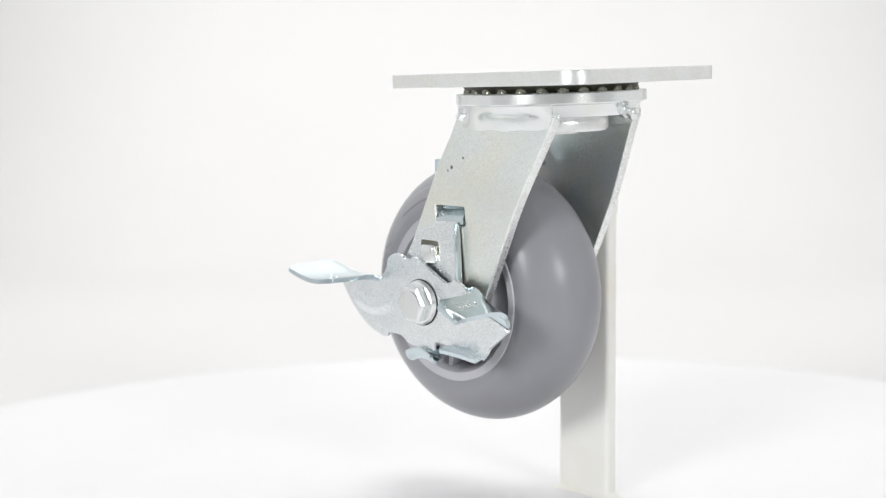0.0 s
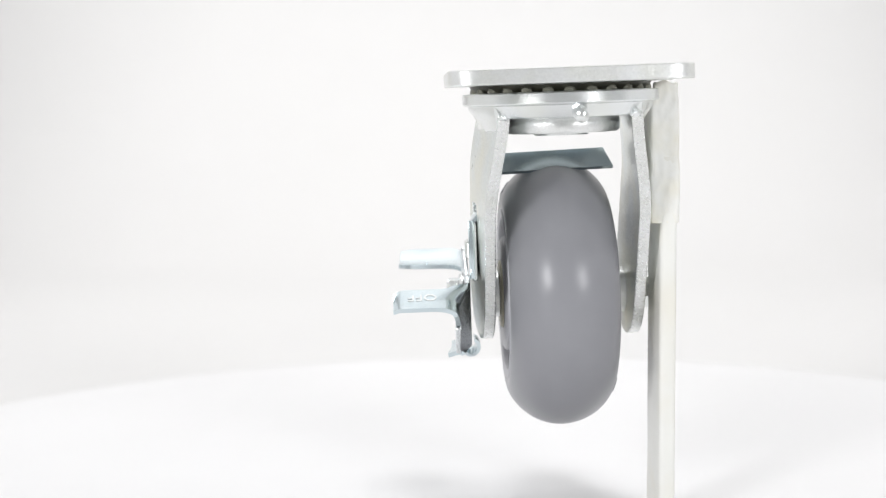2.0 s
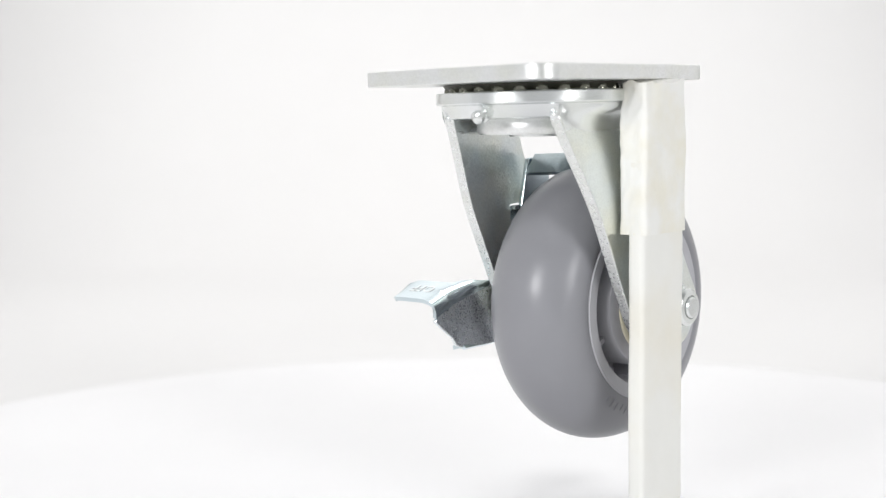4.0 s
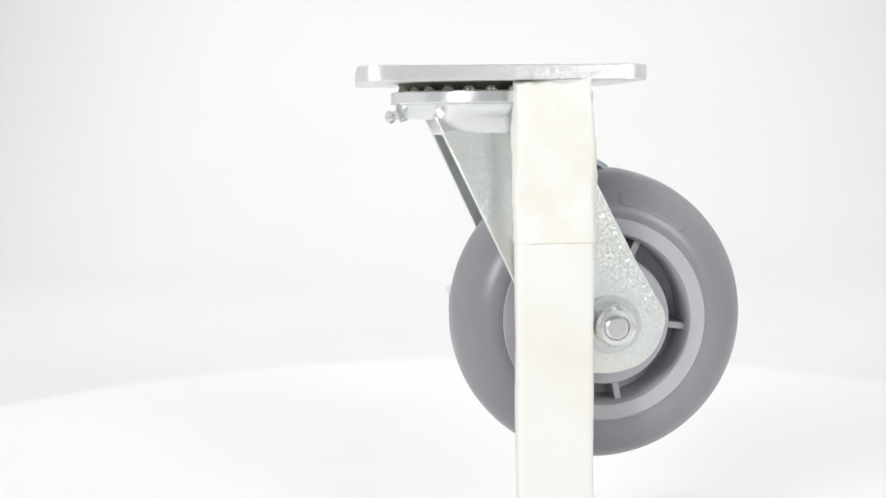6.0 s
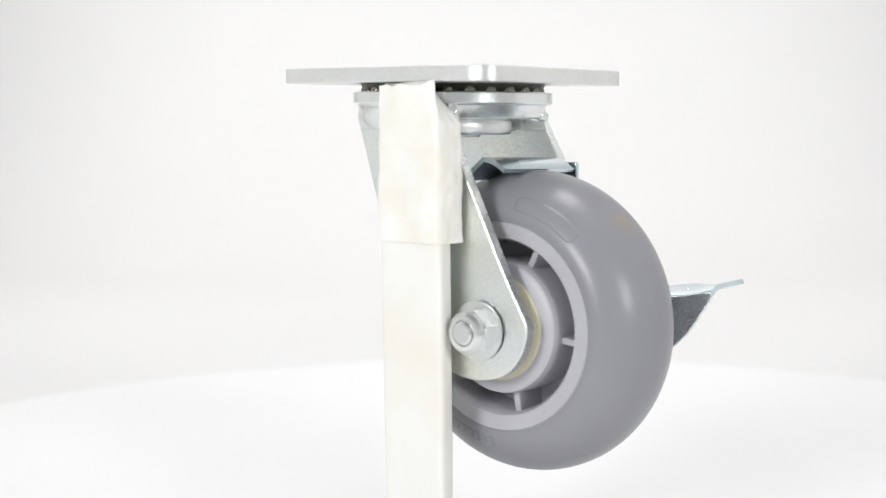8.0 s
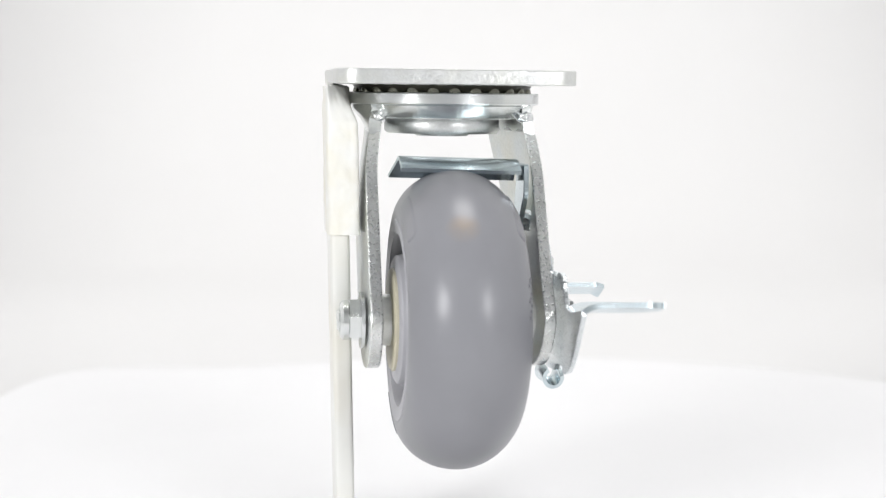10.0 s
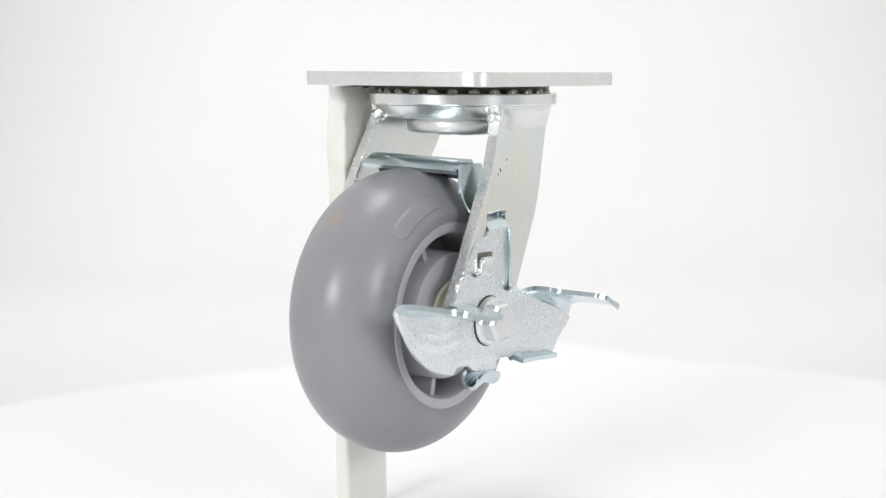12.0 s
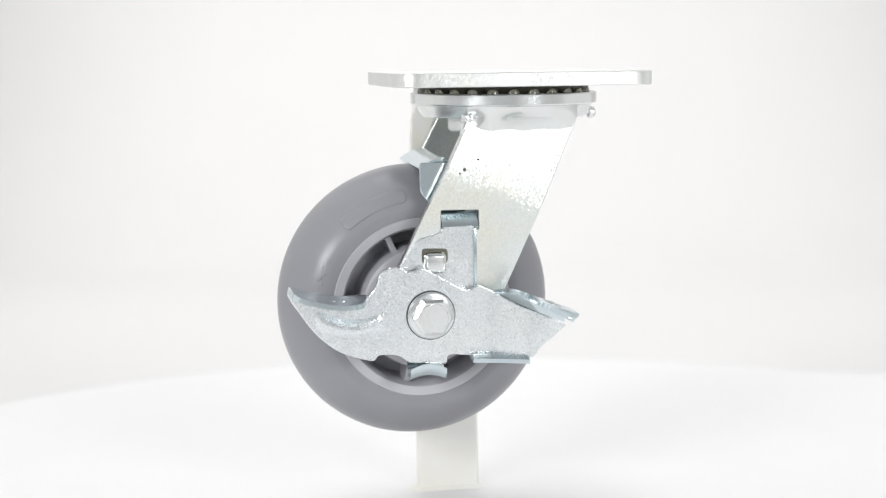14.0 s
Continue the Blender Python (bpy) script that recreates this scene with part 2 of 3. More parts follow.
# ---- turntable ----
def turntable():
    root = tagged(new("turntable"), "round white turntable under a smooth white cover sheet", "turntable")
    bm = bmesh.new()
    n = 144
    lobe = lambda a: math.exp(-((math.degrees(a) - 30 + 180) % 360 - 180) ** 2 / (2 * 6.5 ** 2))
    profile = [(0.0, 0.0), (0.3, 0.0), (0.7, 0.0), (0.93, 0.0), (0.985, -0.0006), (0.997, -0.003), (1.0, -0.006), (0.995, -0.012), (0.9, -0.013)]
    rings = []
    for k, (f, z) in enumerate(profile):
        if k == 0:
            rings.append([bm.verts.new((0, 0, 0))] * n)
            continue
        ring = []
        for i in range(n):
            a = 2 * math.pi * i / n
            r = f * (0.423 + 0.070 * lobe(a) * f ** 4 + 0.003 * math.sin(3 * a + 1))
            ring.append(bm.verts.new((r * math.cos(a), r * math.sin(a), z)))
        rings.append(ring)
    for a, b in zip(rings, rings[1:]):
        for i in range(n):
            q = [a[i], b[i], b[(i + 1) % n], a[(i + 1) % n]]
            bm.faces.new([v for k, v in enumerate(q) if v not in q[:k]])
    part("cover_sheet", bm, COVER, root, "smooth white sheet with one corner past the rim", smooth=60)
    part("base", lathe([(0.0, -0.0135), (0.30, -0.0135), (0.30, -0.0349), (0.0, -0.0349)], 96, False), COVER, root, smooth=40)
    return root


# ---- the stand ----
def stand():
    root = tagged(new("support_post"), "flat cream post wrapped in masking tape, standing on the turntable", "stand")
    ox, oy = PIVOT

    def wrapped(x0, x1, y0, y1, z0, z1, wave, bulge, nz, seed):
        bm = bmesh.new()
        rings = []
        for k in range(nz + 1):
            s = k / nz
            z = z0 + (z1 - z0) * s
            ring = []
            loop = filleted([(x0, y0), (x1, y0), (x1, y1), (x0, y1)], 0.0022, 4)
            fine = []
            for i, p in enumerate(loop):
                q = loop[(i + 1) % len(loop)]
                steps = 14 if (Vector(q) - Vector(p)).length > 0.004 else 1
                fine += [tuple(Vector(p).lerp(Vector(q), t / steps)) for t in range(steps)]
            cx, cy = (x0 + x1) / 2, (y0 + y1) / 2
            for x, y in fine:
                d = wave * (noise.noise(Vector((x * 90, y * 90, z * 45 + seed))) + 0.35 * noise.noise(Vector((x * 330, y * 330, z * 210 + seed))))
                g = bulge(s, x, y)
                dx, dy = x - cx, y - cy
                l = math.hypot(dx, dy)
                ring.append(bm.verts.new((x + dx / l * d + g[0] + ox, y + dy / l * d + g[1] + oy, z + g[2])))
            rings.append(ring)
        for a, b in zip(rings, rings[1:]):
            for i in range(len(a)):
                bm.faces.new((a[i], a[(i + 1) % len(a)], b[(i + 1) % len(a)], b[i]))
        bm.faces.new(rings[0])
        bm.faces.new(rings[-1])
        return bm

    part("post", wrapped(-0.0338, -0.0028, 0.0448, 0.0526, 0.0, 0.150 + Z0, 0.0004,
                         lambda s, x, y: (0, 0, 0), 40, 3), POST, root, smooth=50)

    def gather(s, x, y):
        # the tape slants in at one top corner and is pinched a little all round
        top, cut = smoothstep(0.80, 1.0, s), min(1.0, max(0.0, (s - 0.75) / 0.25))
        wx, wy = (-0.0026 - x) / 0.0344, (0.0536 - y) / 0.0131
        corner = cut * wx * wy
        dx = 0.0012 * top * (wx - 0.3) + 0.0115 * corner + 0.0030 * wx * (1 - wy)
        return (dx, 0.0012 * top * (wy - 0.5) + 0.0070 * corner, 0.0022 * noise.noise(Vector((x * 160, y * 160, 5))) * top)

    part("tape_wrap", wrapped(-0.0370, -0.0026, 0.0405, 0.0536, 0.1205 + Z0, 0.1830 + Z0, 0.0013, gather, 80, 11),
         TAPE, root, "crumpled cream tape", smooth=50)
    part("foot", wrapped(-0.0362, -0.0004, 0.0430, 0.0545, 0.0, 0.0025, 0.0010,
                         lambda s, x, y: (-0.003 * s * (1 if x > -0.018 else -1), -0.0022 * s * (1 if y > 0.049 else -1), 0), 4, 7),
         POST, root, "glued foot", smooth=50)
    return root


# ---- the caster ----
LEAN = Matrix.Translation((*PIVOT, PLATE_Z + Z0)) @ Matrix.Rotation(0.02396, 4, "X") @ Matrix.Rotation(-0.00394, 4, "Y") @ Matrix.Translation((0, 0, -PLATE_Z))


def leg_y(x, z, side):
    """The middle of a fork leg, from the wheel's plane: pinched in towards the crown, wider at its rear edge."""
    s = -0.43 * x - 0.90 * (z - 0.167)
    across = (x - 0.4868 * (z - 0.169) - 0.0018) / 0.028
    return side * (0.0347 - 0.0062 * (1 - smoothstep(-0.020, 0.038, s)) - 0.0008 * across) + 0.0012 * across + 0.0002


def fork_leg(side, holes):
    outline = filleted([(0.0270, 0.1690), (-0.0070, 0.0960), (-0.0170, 0.0760), (-0.0300, 0.0655), (-0.0440, 0.0640), (-0.0570, 0.0680),
                        (-0.0640, 0.0765), (-0.0668, 0.0880), (-0.0560, 0.1060), (-0.0235, 0.1700)],
                       [0.002, 0.03, 0.012, 0.012, 0.012, 0.012, 0.010, 0.004, 0.03, 0.002], 5)
    bm = upright(slab([outline, *holes], 0.0052, 0.0006), 0)
    for i in range(22):
        s = -0.0150 + 0.0025 * i
        bmesh.ops.bisect_plane(bm, geom=bm.verts[:] + bm.edges[:] + bm.faces[:], plane_co=(-0.43 * s, 0, 0.167 - 0.90 * s), plane_no=(0.43, 0, 0.90))
    for v in bm.verts:
        v.co.y += leg_y(v.co.x, v.co.z, side)
    return bm


def caster():
    root = tagged(new("swivel_caster"), "zinc-plated swivel caster with grey rubber wheel and brake lever", "caster")

    def add(name, bm, mat, parent=root, label="", smooth=35):
        ob = part(name, bm, mat, parent, label, smooth)
        if parent is root:
            ob.matrix_local = LEAN
        return ob

    ax, az = AXLE
    # top plate
    a, b = 0.0572, 0.0497
    bm = slab([filleted([(a, b), (-a, b), (-a, -b), (a, -b)], 0.0120, 12)], 0.0062, 0.0005)
    add("top_plate", moved(bm, pose(0, 0, PLATE_Z + 0.0031, 0, 0, -0.607)), ZINC_EDGE, label="thick zinc-plated top plate", smooth=14)
    add("upper_raceway", moved(lathe([(0.0, 0.0), (0.0396, 0.0), (0.0378, -0.0030), (0.0300, -0.0036), (0.0, -0.0036)], 72, False),
                               pose(0, 0, PLATE_Z - 0.0002)), GREASE, label="dark greased upper ball race")
    balls = [2 * math.pi * i / 26 for i in range(26)]
    ball = bmesh.new()
    bmesh.ops.create_uvsphere(ball, u_segments=12, v_segments=8, radius=0.0034)
    first = add("bearing_ball", ball, STEEL_DARK, label="", smooth=60)
    first.matrix_local = LEAN @ Matrix.Translation((0.0362, 0, 0.1795))
    for t in balls[1:]:
        o = new("bearing_ball", first.data)
        o.parent = root
        o.matrix_local = LEAN @ Matrix.Translation((0.0362 * math.cos(t), 0.0362 * math.sin(t), 0.1795))
    # swivel crown: rim, step and drum
    prof = [(0.0335, 0.1776), (0.0395, 0.1780), (0.0400, 0.1792), (0.0422, 0.1793), (0.0428, 0.1788), (0.0428, 0.1748), (0.0424, 0.1743),
            (0.0405, 0.1738), (0.0402, 0.1734), (0.0378, 0.1692), (0.0372, 0.1687), (0.0320, 0.1680), (0.0, 0.1680), (0.0, 0.1770)]
    add("swivel_crown", lathe(prof, 96, False), ZINC, label="pressed round zinc crown with stepped rim", smooth=22)
    prof = [(0.0, 0.1680), (0.0250, 0.1680), (0.0256, 0.1670), (0.0256, 0.1628), (0.0246, 0.1616), (0.0120, 0.1614), (0.0118, 0.1604), (0.0, 0.1602)]
    add("kingpin_cap", lathe(prof, 72, False), ZINC_CUT, label="round kingpin cap", smooth=40)
    # grease nipple
    nip = join(moved(lathe([(0, 0), (0.0030, 0), (0.0030, 0.003), (0.0, 0.003)], 6, False), Matrix()),
               lathe([(0, 0.0025), (0.0018, 0.0025), (0.0016, 0.0045), (0.0024, 0.0052), (0.0024, 0.0066), (0.0013, 0.0076), (0, 0.0078)], 20, False))
    add("grease_nipple", moved(nip, pose(0.0368, 0.0036, 0.1712, 0, 108, 2) @ Matrix.Scale(1.15, 4)), ZINC, label="small grease nipple", smooth=40)

    # fork legs
    slot = filleted([(-0.0374, 0.1212), (-0.0205, 0.1208), (-0.0205, 0.1293), (-0.0374, 0.1298)], 0.0008, 3)
    for side, holes in ((-1, [slot]), (1, [])):
        leg = add("fork_leg", fork_leg(side, holes), ZINC_GRAINY, label="flat raked zinc-plated fork leg", smooth=14)
        leg.data.materials.append(ZINC_SHEARED)
        for f in leg.data.polygons:
            f.material_index = 1 if abs(f.normal.y) < 0.45 else 0
        # pressed shoulder that runs from the crown down into the leg
        bm = bmesh.new()
        rings = []
        for i in range(45):
            x = -0.0243 + 0.0505 * i / 44
            low = abs(leg_y(x, 0.1620, side)) + 0.0026
            top = max(math.sqrt(0.0405 ** 2 - x * x), low - 0.0010)
            ring = [(top, 0.1741), (top - 0.0004, 0.1722)]
            for k in range(1, 9):
                u = k / 8
                ring.append((low + (top - low - 0.0004) * (1 - u) ** 1.7, 0.1716 - 0.0096 * u))
            ring += [(low - 0.0016, 0.1616), (low - 0.0050, 0.1630), (low - 0.0052, 0.1741)]
            rings.append([bm.verts.new((x + 0.4868 * min(0.0, z - 0.1690), side * (y + 0.0003 * noise.noise(Vector((x * 130, z * 130, side)))), z)) for y, z in ring])
        for p, q in zip(rings, rings[1:]):
            for j in range(len(p)):
                bm.faces.new((p[j], p[(j + 1) % len(p)], q[(j + 1) % len(p)], q[j]))
        bm.faces.new(rings[0])
        bm.faces.new(rings[-1])
        add("shoulder", bm, ZINC, label="smooth pressed shoulder between crown and leg", smooth=50)
        for wx, wz, wr in ((-0.0228, 0.1690, 0.0040), (0.0240, 0.1692, 0.0030)):
            bm = bmesh.new()
            bmesh.ops.create_icosphere(bm, subdivisions=4, radius=wr)
            for v in bm.verts:
                v.co *= 1 + 0.22 * noise.noise(v.co * 420 + Vector((side * 3.0, wx * 90, 1.7)))
            moved(bm, Matrix.Translation((wx, side * (abs(leg_y(wx, wz, side)) - 0.0004), wz)) @ Matrix.Diagonal((1.05, 0.95, 0.75, 1)))
            add("weld_bead", bm, ZINC, label="rough plated weld", smooth=80)

    # flat dark discs for small dimples, whose shade is put into the colour
    for px, pz, pr in ((-0.0270, 0.1470, 0.0009), (-0.0205, 0.1512, 0.0006), (-0.0290, 0.1455, 0.0005)):
        add("pit_shade", moved(lathe([(0, 0.0002), (pr, 0.0001), (pr * 1.1, 0), (0, -0.0003)], 10, False), pose(px, leg_y(px, pz, -1) - 0.0025, pz, 90)), STEEL_DARK)

    # wheel
    w, R, Rs = 0.0246, 0.0626, 0.0440
    prof = []
    for i in range(33):
        t = -math.pi / 2 + math.pi * i / 32
        prof.append((Rs + (R - Rs) * math.cos(t) ** (1.34 if t < 0 else 1.12) if abs(math.cos(t)) > 1e-9 else Rs, w * math.sin(t)))
    prof = [(0.0380, -0.0235), (0.0404, -0.0243)] + prof + [(0.0415, 0.0242), (0.0380, 0.0235)]
    wheel = add("wheel", along_y(lathe(prof, 128), ax, az), RUBBER, label="smooth grey rubber tread with rounded crown", smooth=50)
    core = [(0.0352, -0.0226), (0.0362, -0.0242), (0.0399, -0.0249), (0.0405, -0.0241), (0.0405, -0.0200), (0.0426, -0.0190), (0.0426, 0.0240), (0.0420, 0.0249), (0.0362, 0.0242),
            (0.0352, 0.0226), (0.0345, 0.0060), (0.0345, -0.0060)]
    part("rim", along_y(lathe(core, 96), ax, az), CORE, wheel, "light grey plastic rim", smooth=40)
    hub = [(0.0165, -0.0255), (0.0250, -0.0255), (0.0268, -0.0244), (0.0274, -0.0225), (0.0278, -0.0060), (0.0278, 0.0060), (0.0274, 0.0225),
           (0.0268, 0.0244), (0.0250, 0.0255), (0.0165, 0.0255)]
    part("hub", along_y(lathe(hub, 80), ax, az), CORE, wheel, smooth=40)
    part("web", along_y(lathe([(0.0270, -0.004), (0.0355, -0.004), (0.0355, 0.004), (0.0270, 0.004)], 80), ax, az), CORE, wheel, smooth=40)
    for k in range(5):
        for side in (-1, 1):
            ang = radians(-7 + 72 * k)
            y0, y1 = sorted((side * 0.0038, side * 0.0195))
            bm = bevelled(box(0.0268, 0.0356, y0, y1, -0.0014, 0.0014), 0.0003, 1)
            moved(bm, Matrix.Translation((ax, 0, az)) @ Matrix.Rotation(math.pi + ang, 4, "Y"))
            part("spoke", bm, CORE, wheel, smooth=40)
    part("bushing", along_y(lathe([(0.0064, -0.0266), (0.0152, -0.0266), (0.0160, -0.0258), (0.0160, -0.0200), (0.0215, -0.0190), (0.0215, 0.0264), (0.0205, 0.0272), (0.0064, 0.0272)], 64), ax, az),
         NYLON, wheel, "cream nylon bushing", smooth=40)
    for side in (-1, 1):
        y0, y1 = sorted((side * 0.0270, side * 0.0336))
        part("axle_spacer", along_y(lathe([(0.0064, y0), (0.0108, y0), (0.0108, y1), (0.0064, y1)], 40), ax, az), ZINC_EDGE, wheel, "short steel spacer", smooth=40)
    # raised moulded pads on the tread's shoulders
    def tread_y(r, side=1):
        c = max(0.0, min(1.0, (r - Rs) / (R - Rs))) ** (1 / (1.34 if side < 0 else 1.12))
        return w * math.sqrt(max(0.0, 1 - c * c))

    for side, start in ((-1, 97), (1, 97)):
        def pad(u, v, side=side, start=start):
            ang = radians(start + 36 * u)
            end = min(1.0, min(u, 1 - u) / 0.09)
            half = 0.0030 * math.sqrt(max(0.02, 1 - (1 - end) ** 2))
            r = 0.0505 + half * (2 * v - 1)
            edge = min(1.0, min(v, 1 - v) / 0.10, min(u, 1 - u) / 0.025)
            return (ax + r * math.cos(ang), side * (tread_y(r, side) - 0.0002 + (0.0006 if side < 0 else 0.0004) * edge), az + r * math.sin(ang))
        part("moulded_pad", sheet(pad, 60, 20, 0.0003), RUBBER, wheel, smooth=70)

    # moulded marks that cannot be read
    for k in range(8):
        def mark(u, v, k=k):
            ang = radians(-56 - 4.4 * k + 2.6 * u)
            r = 0.0462 + (0.0034 if k % 3 else 0.0026) * v
            return (ax + r * math.cos(ang), tread_y(r) + 0.0001, az + r * math.sin(ang))
        part("moulded_mark", sheet(mark, 3, 4, 0.0005), RUBBER, wheel, smooth=50)
    for k in range(9):
        def mark(u, v, k=k):
            ang = radians(151 + 2.3 * k + 1.5 * u + 0.8 * math.sin(5 * k))
            r = 0.0462 + 0.0022 * (k * 7 % 3) / 2 + 0.0016 * v
            return (ax + r * math.cos(ang), -tread_y(r, -1) - 0.0001, az + r * math.sin(ang))
        part("moulded_mark", sheet(mark, 3, 4, 0.0005), RUBBER, wheel, smooth=50)

    # axle bolt with flanged head, and nut
    def hexagon(r, h0, h1, chamfer):
        bm = lathe([(0, h0), (r, h0), (r, h1 - chamfer), (r - chamfer * 1.5, h1), (0, h1)], 6, False)
        return bevelled(bm, 0.0003, 2, 30)
    bolt = join(lathe([(0, 0), (0.0104, 0), (0.0104, 0.0009), (0.0096, 0.0020), (0.0085, 0.0024), (0, 0.0024)], 48, False),
                hexagon(0.0089, 0.0020, 0.0074, 0.0009), lathe([(0, 0.0070), (0.0066, 0.0070), (0.0060, 0.0078), (0, 0.0078)], 40, False))
    add("axle_bolt", moved(bolt, pose(ax, -0.0436, az, 90, 0, 0)), ZINC, label="hex flange bolt head", smooth=30)
    add("washer", moved(lathe([(0.0066, 0), (0.0108, 0), (0.0108, 0.0014), (0.0066, 0.0014)], 48), pose(ax, -0.0424, az, 90)), BLACK, label="dark washer")
    nut = join(lathe([(0, 0), (0.0118, 0), (0.0118, 0.0014), (0, 0.0014)], 48, False), moved(hexagon(0.0092, 0.0014, 0.0066, 0.0006), Matrix.Rotation(0.3, 4, "Z")),
               lathe([(0.0040, 0.0064), (0.0083, 0.0064), (0.0082, 0.0086), (0.0070, 0.0098), (0.0052, 0.0100), (0.0048, 0.0092), (0.0, 0.0092)], 40, False),
               lathe([(0, 0.009), (0.0046, 0.009), (0.0046, 0.0104), (0.0038, 0.0110), (0, 0.0110)], 32, False))
    add("lock_nut", moved(nut, pose(ax, 0.0382, az, -90)), ZINC, label="hex lock nut on the axle end", smooth=30)

    # brake shoe: an angled sheet over the wheel with an ear down the leg's inside
    def shoe(u, v):
        y = -0.0275 + (0.0540 - 0.0035 * min(1.0, v / 0.4)) * u
        s = v * 0.0225
        if s < 0.0090:
            x, z = -0.0272 - 0.0066 * s / 0.0090, 0.1440 + 0.0080 * s / 0.0090
        else:
            k = (s - 0.0090) / 0.0135
            x, z = -0.0338 - 0.0106 * k, 0.1520 - 0.0044 * k + 0.0010 * math.sin(math.pi * k)
        return (x, y, z - 0.0012 * (1 - u))
    add("brake_shoe", sheet(shoe, 12, 20, 0.0020), ZINC_BLUE, label="folded brake shoe over the tread", smooth=40)
    ear = filleted([(-0.0452, 0.1500), (-0.0300, 0.1500), (-0.0240, 0.1280), (-0.0330, 0.1220), (-0.0415, 0.1325), (-0.0452, 0.1370)], 0.0014, 4)
    add("brake_arm", upright(slab([ear], 0.0022, 0.0005), -0.0296), ZINC_BLUE, label="brake arm inside the fork leg", smooth=14)

    # spring plate on the outside of the braked leg
    sp = filleted([(-0.0370, 0.1226), (-0.0228, 0.1230), (-0.0222, 0.0940), (-0.0300, 0.0940), (-0.0560, 0.1030), (-0.0565, 0.1060), (-0.0480, 0.1178),
                   (-0.0385, 0.1200)], [0.002, 0.0022, 0.002, 0.002, 0.001, 0.002, 0.003, 0.002], 4)
    spring = add("spring_plate", upright(slab([sp], 0.0020, 0.0005), -0.0386), ZINC_SATIN, label="bright spring plate hooked into the leg", smooth=14)

    def hook(u, v):
        return (-0.0370 + 0.0160 * u, -0.0386 + 0.0088 * v, 0.1219 + 0.0060 * math.sin(math.pi * 0.55 * v))
    part("hook", sheet(hook, 4, 14, 0.0019), ZINC_BLUE, spring, smooth=50)
    knob = bevelled(box(-0.0455, -0.0358, -0.0424, -0.0384, 0.1026, 0.1116), 0.0026, 4)
    part("raised_catch", knob, ZINC, spring, "raised rounded catch", smooth=60)
    # dark sheet laid on the plate; the opening's shade is put into its colour
    part("catch_shade", upright(slab([filleted([(-0.0464, 0.1068), (-0.0350, 0.1068), (-0.0350, 0.1132), (-0.0464, 0.1136)], 0.0016, 3)], 0.0006, 0.0001), -0.0395),
         STEEL_DARK, spring)
    part("side_rib", bevelled(box(-0.0236, -0.0222, -0.0412, -0.0384, 0.0950, 0.1220), 0.0004, 2), ZINC_BLUE, spring, smooth=50)

    # brake lever
    contour = spline_loop([(-0.1045, 0.0972), (-0.0998, 0.0875), (-0.0925, 0.0777), (-0.0830, 0.0702), (-0.0712, 0.0662), (-0.0680, 0.0664),
                           (-0.0660, 0.0682), (-0.0580, 0.0676), (-0.0530, 0.0644), (-0.0450, 0.0634), (-0.0372, 0.0630), (-0.0354, 0.0668), (-0.0262, 0.0662),
                           (-0.0020, 0.0645), (0.0045, 0.0698), (0.0125, 0.0760), (0.0150, 0.0792), (0.0060, 0.0836), (-0.0080, 0.0896), (-0.0205, 0.0966),
                           (-0.0245, 0.0960), (-0.0290, 0.0956), (-0.0435, 0.1040), (-0.0475, 0.1056), (-0.0505, 0.1044), (-0.0538, 0.1042),
                           (-0.0560, 0.1060), (-0.0612, 0.1062), (-0.0655, 0.1036), (-0.0665, 0.1000), (-0.0690, 0.0962), (-0.0730, 0.0938), (-0.0880, 0.0945)], 4)
    bm = upright(slab([contour], 0.0022, 0.0005), -0.0424)
    sliced(bm, 0, [-0.100 + 0.005 * i for i in range(8)] + [-0.022 + 0.002 * i for i in range(18)])

    def flare(x):
        """The lever's front end is set out from its body by a slanting bend."""
        return 0.0060 * (0.75 * min(1.0, max(0.0, (x + 0.0168) / 0.0180)) + 0.25 * smoothstep(-0.0168, 0.0012, x))

    for v in bm.verts:
        v.co.y += 0.0018 * smoothstep(0.066, 0.096, -v.co.x) - flare(v.co.x)
    lever = add("brake_lever", bm, ZINC_SATIN, label="stamped zinc brake lever with two foot tabs", smooth=14)

    def paddle(u, v):
        # u along the hinge, v outwards; the outer corners are rounded
        v1 = smoothstep(0.72, 1.0, v)
        uu = 0.5 + (u - 0.5) * (1 - 0.15 * v1 ** 3)
        x = -0.1048 + 0.0328 * uu - 0.006 * v * v * uu
        y = -0.0408 - 0.0014 * uu - 0.0320 * v
        z = 0.0998 - 0.0046 * math.sin(min(1.0, uu * 1.25) * math.pi / 2) - 0.0026 * math.exp(-v * 12) - 0.0008 * math.sin(math.pi * v) * (1 - (2 * u - 1) ** 2)
        return (x, y, z)
    foot_tab = part("foot_tab", sheet(paddle, 20, 60, 0.0021), ZINC_BLUE, lever, "curved press-down tab", smooth=60)
    for k in (0, 1):
        bm = bmesh.new()
        bmesh.ops.create_uvsphere(bm, u_segments=12, v_segments=8, radius=0.0013)
        moved(bm, Matrix.Translation((-0.0875 + 0.0042 * k, -0.0600, 0.0959 - 0.0002 * k)) @ Matrix.Diagonal((1, 1, 0.22, 1)))
        part("stamped_dot", bm, ZINC_BLUE, foot_tab, smooth=80)

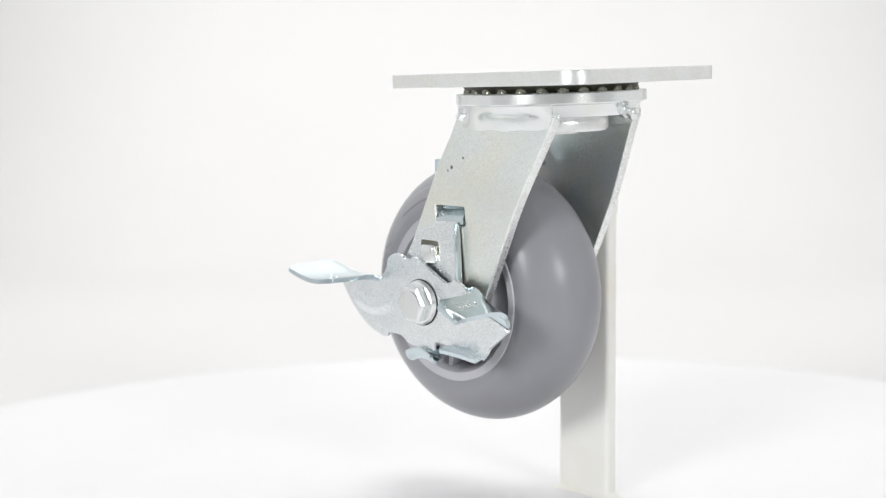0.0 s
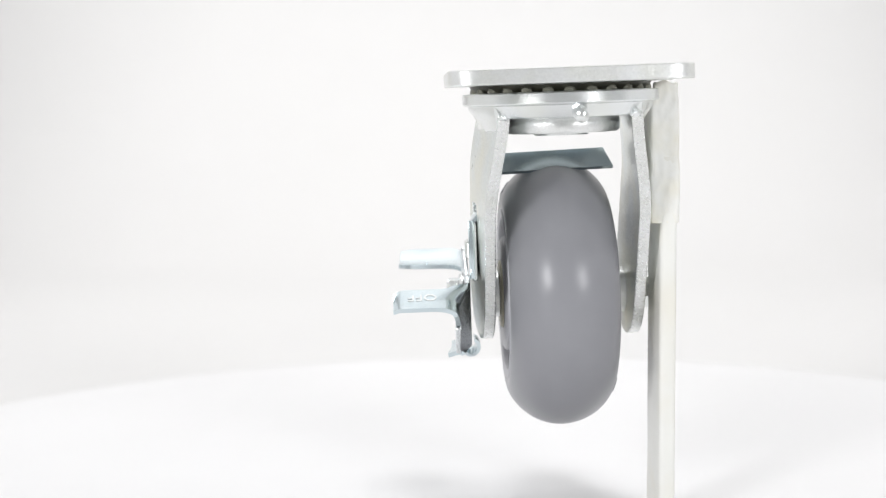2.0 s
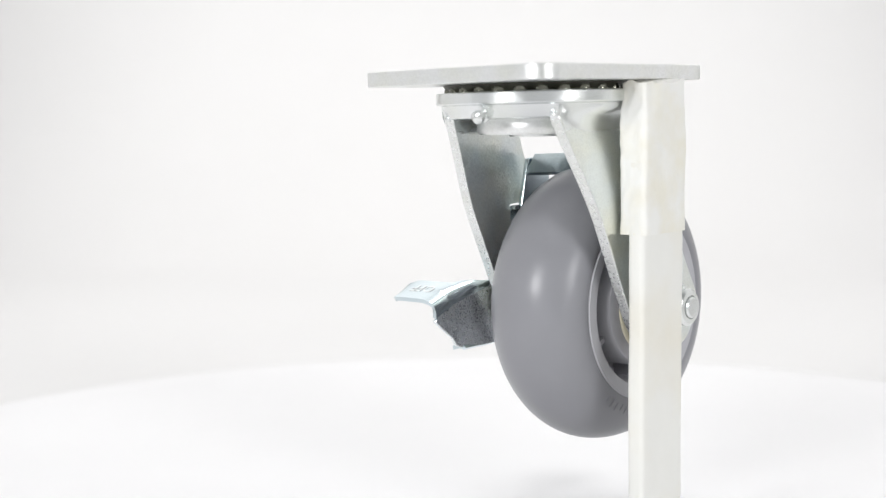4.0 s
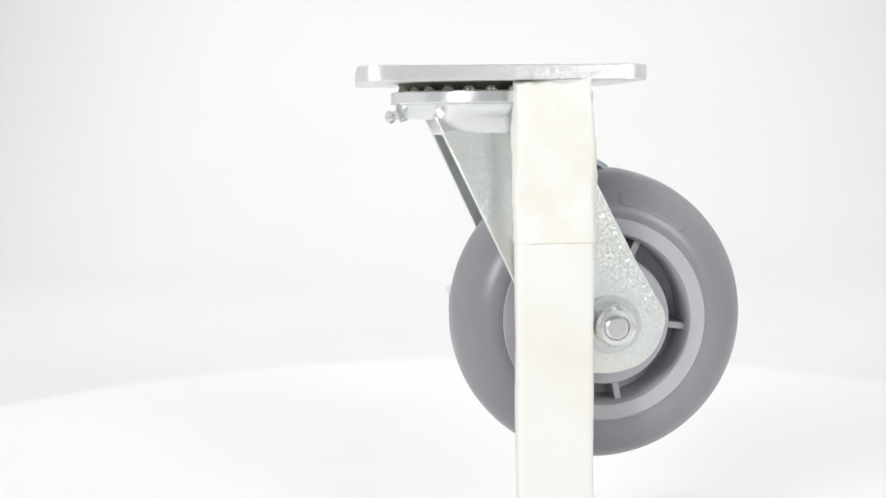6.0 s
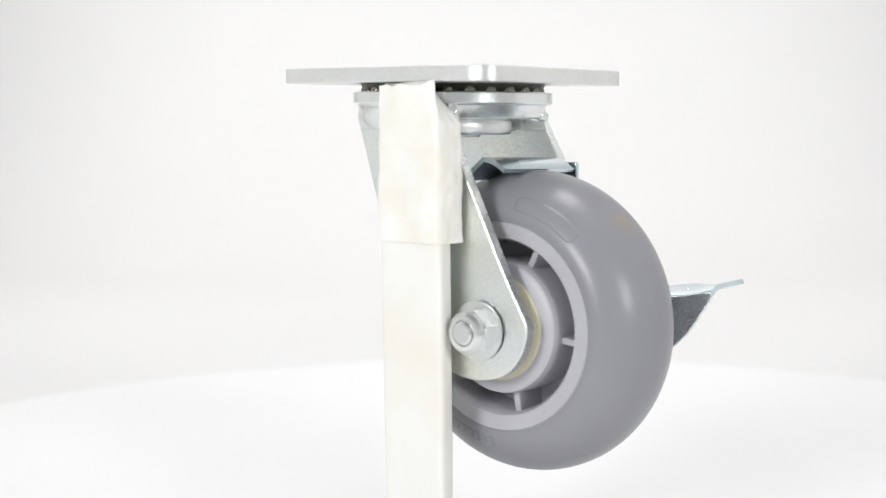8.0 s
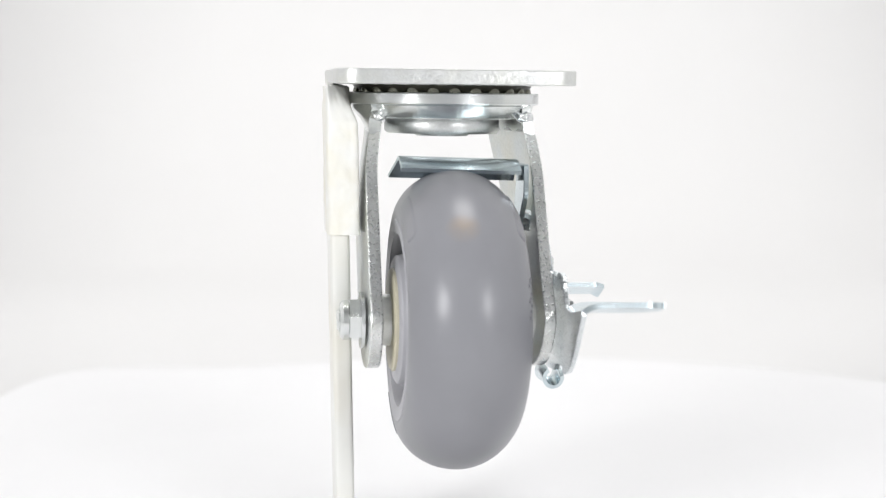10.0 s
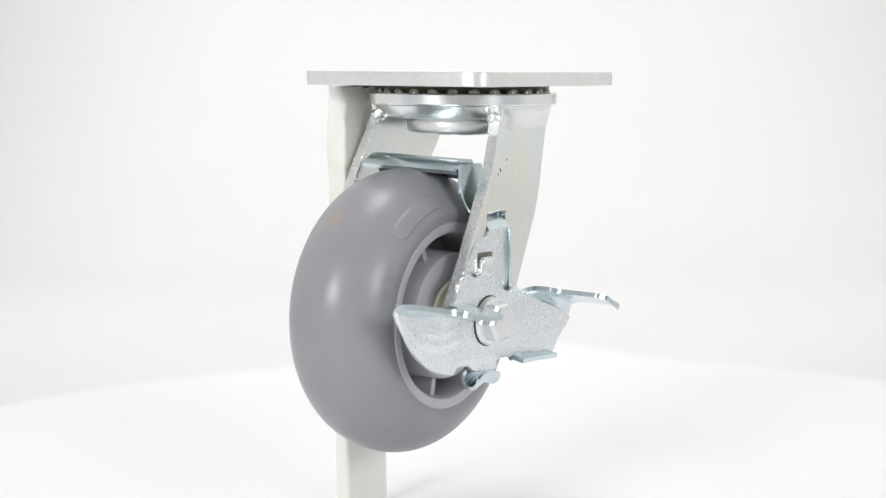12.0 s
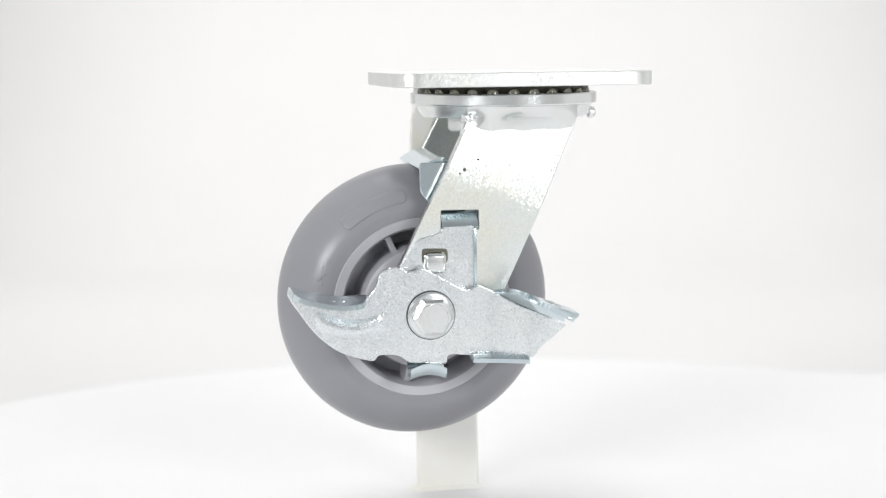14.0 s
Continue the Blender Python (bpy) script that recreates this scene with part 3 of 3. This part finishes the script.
    def release(u, v):
        # a wide rounded bend, then the tab narrows outwards
        r = 0.0046
        s = 1 - (1 - min(1.0, v / 0.40)) ** 2.5
        v1 = smoothstep(0.80, 1.0, v)
        uu = 0.5 + (u - 0.5) * (1 - 0.35 * v1 ** 3)
        x0, x1 = -0.0205 + 0.0180 * s, 0.0150 - 0.0010 * s
        zr = 0.0988 - 0.0140 * u
        zt = 0.0931 - 0.0058 * u
        y0 = -0.0424 - flare(-0.0205 + 0.0355 * u)
        phi = min(1.0, v / 0.22) * math.pi / 2
        y = y0 - r * (1 - math.cos(phi)) + (-0.0763 - y0 + r) * max(0.0, v - 0.13) / 0.87
        z = zr - r + r * math.sin(phi) + (zt - zr) * s - 0.0012 * smoothstep(0.84, 1.0, v) ** 2
        return (x0 + (x1 - x0) * uu, y, z)
    tab = part("release_tab", sheet(release, 16, 60, 0.0020), ZINC_BLUE, lever, "narrow release tab stamped OFF", smooth=60)
    fc = bpy.data.curves.new("tmp", "FONT")
    fc.body, fc.size, fc.extrude, fc.align_x, fc.align_y = "OFF", 0.0075, 0.0002, "CENTER", "CENTER"
    fo = bpy.data.objects.new("tmp", fc)
    me = bpy.data.meshes.new_from_object(fo)
    bm = bmesh.new()
    bm.from_mesh(me)
    bpy.data.objects.remove(fo)
    bpy.data.curves.remove(fc)
    moved(bm, Matrix(((0, 1, 0, 0.0052), (-1, 0, 0, -0.0636), (0, 0, 1, 0.0), (0, 0, 0, 1))))
    for v in bm.verts:
        # lay the word on the tab: find the tab's u and v under each corner
        u, lo, hi = 0.5, 0.05, 0.98
        for _ in range(24):
            mid = (lo + hi) / 2
            lo, hi = (mid, hi) if release(u, mid)[1] > v.co.y else (lo, mid)
            xa, xb = release(0, mid)[0], release(1, mid)[0]
            u = min(1.0, max(0.0, (v.co.x - xa) / (xb - xa)))
        v.co.z += release(u, lo)[2] + 0.0011
    part("stamped_word", bm, ZINC, tab, "stamped word OFF")

    def flange(u, v):
        return (-0.0262 + 0.0245 * u, -0.0432 - 0.5 * flare(-0.0262 + 0.0245 * u) - 0.0070 * v, 0.0672 - 0.0012 * u - 0.0020 * math.exp(-v * 6) - 0.0020 * v)
    part("lower_flange", sheet(flange, 4, 10, 0.0020), ZINC_BLUE, lever, smooth=60)

    def curl(u, v):
        a = radians(-70 + 265 * v)
        return (-0.0530 + 0.0160 * u, -0.0404 + 0.0034 * math.cos(a) - 0.0012 * v, 0.0606 - 0.0036 * math.sin(a) + 0.0024 * math.sin(math.pi * u) * (0.3 + 0.7 * v))
    part("curled_catch", sheet(curl, 12, 24, 0.0016), ZINC_BLUE, lever, "curled catch under the lever", smooth=60)
    def rib(u, v):
        x = -0.0930 + 0.0290 * u
        k = math.sin(math.pi * u) ** 0.6 * math.cos(math.pi * (v - 0.5))
        z = 0.0885 - 0.0085 * math.sin(math.pi * (0.15 + 0.62 * u)) + 0.0085 * (v - 0.5)
        return (x, -0.0434 + 0.0018 * smoothstep(0.066, 0.096, -x) - 0.0014 * k, z)
    part("pressed_rib", sheet(rib, 24, 14, 0.0006), ZINC_SATIN, lever, smooth=70)
    return root


studio()
TABLE, STAND, CASTER = turntable(), stand(), caster()


def motions():
    rows = [(0.1 * i, pose(0, 0, 0, 0, 0, TURN_AT_END + TURN_RATE * (0.1 * i - 14.0))) for i in range(141)]
    for thing in (TABLE, STAND, CASTER):
        walk(thing, rows)


motions()
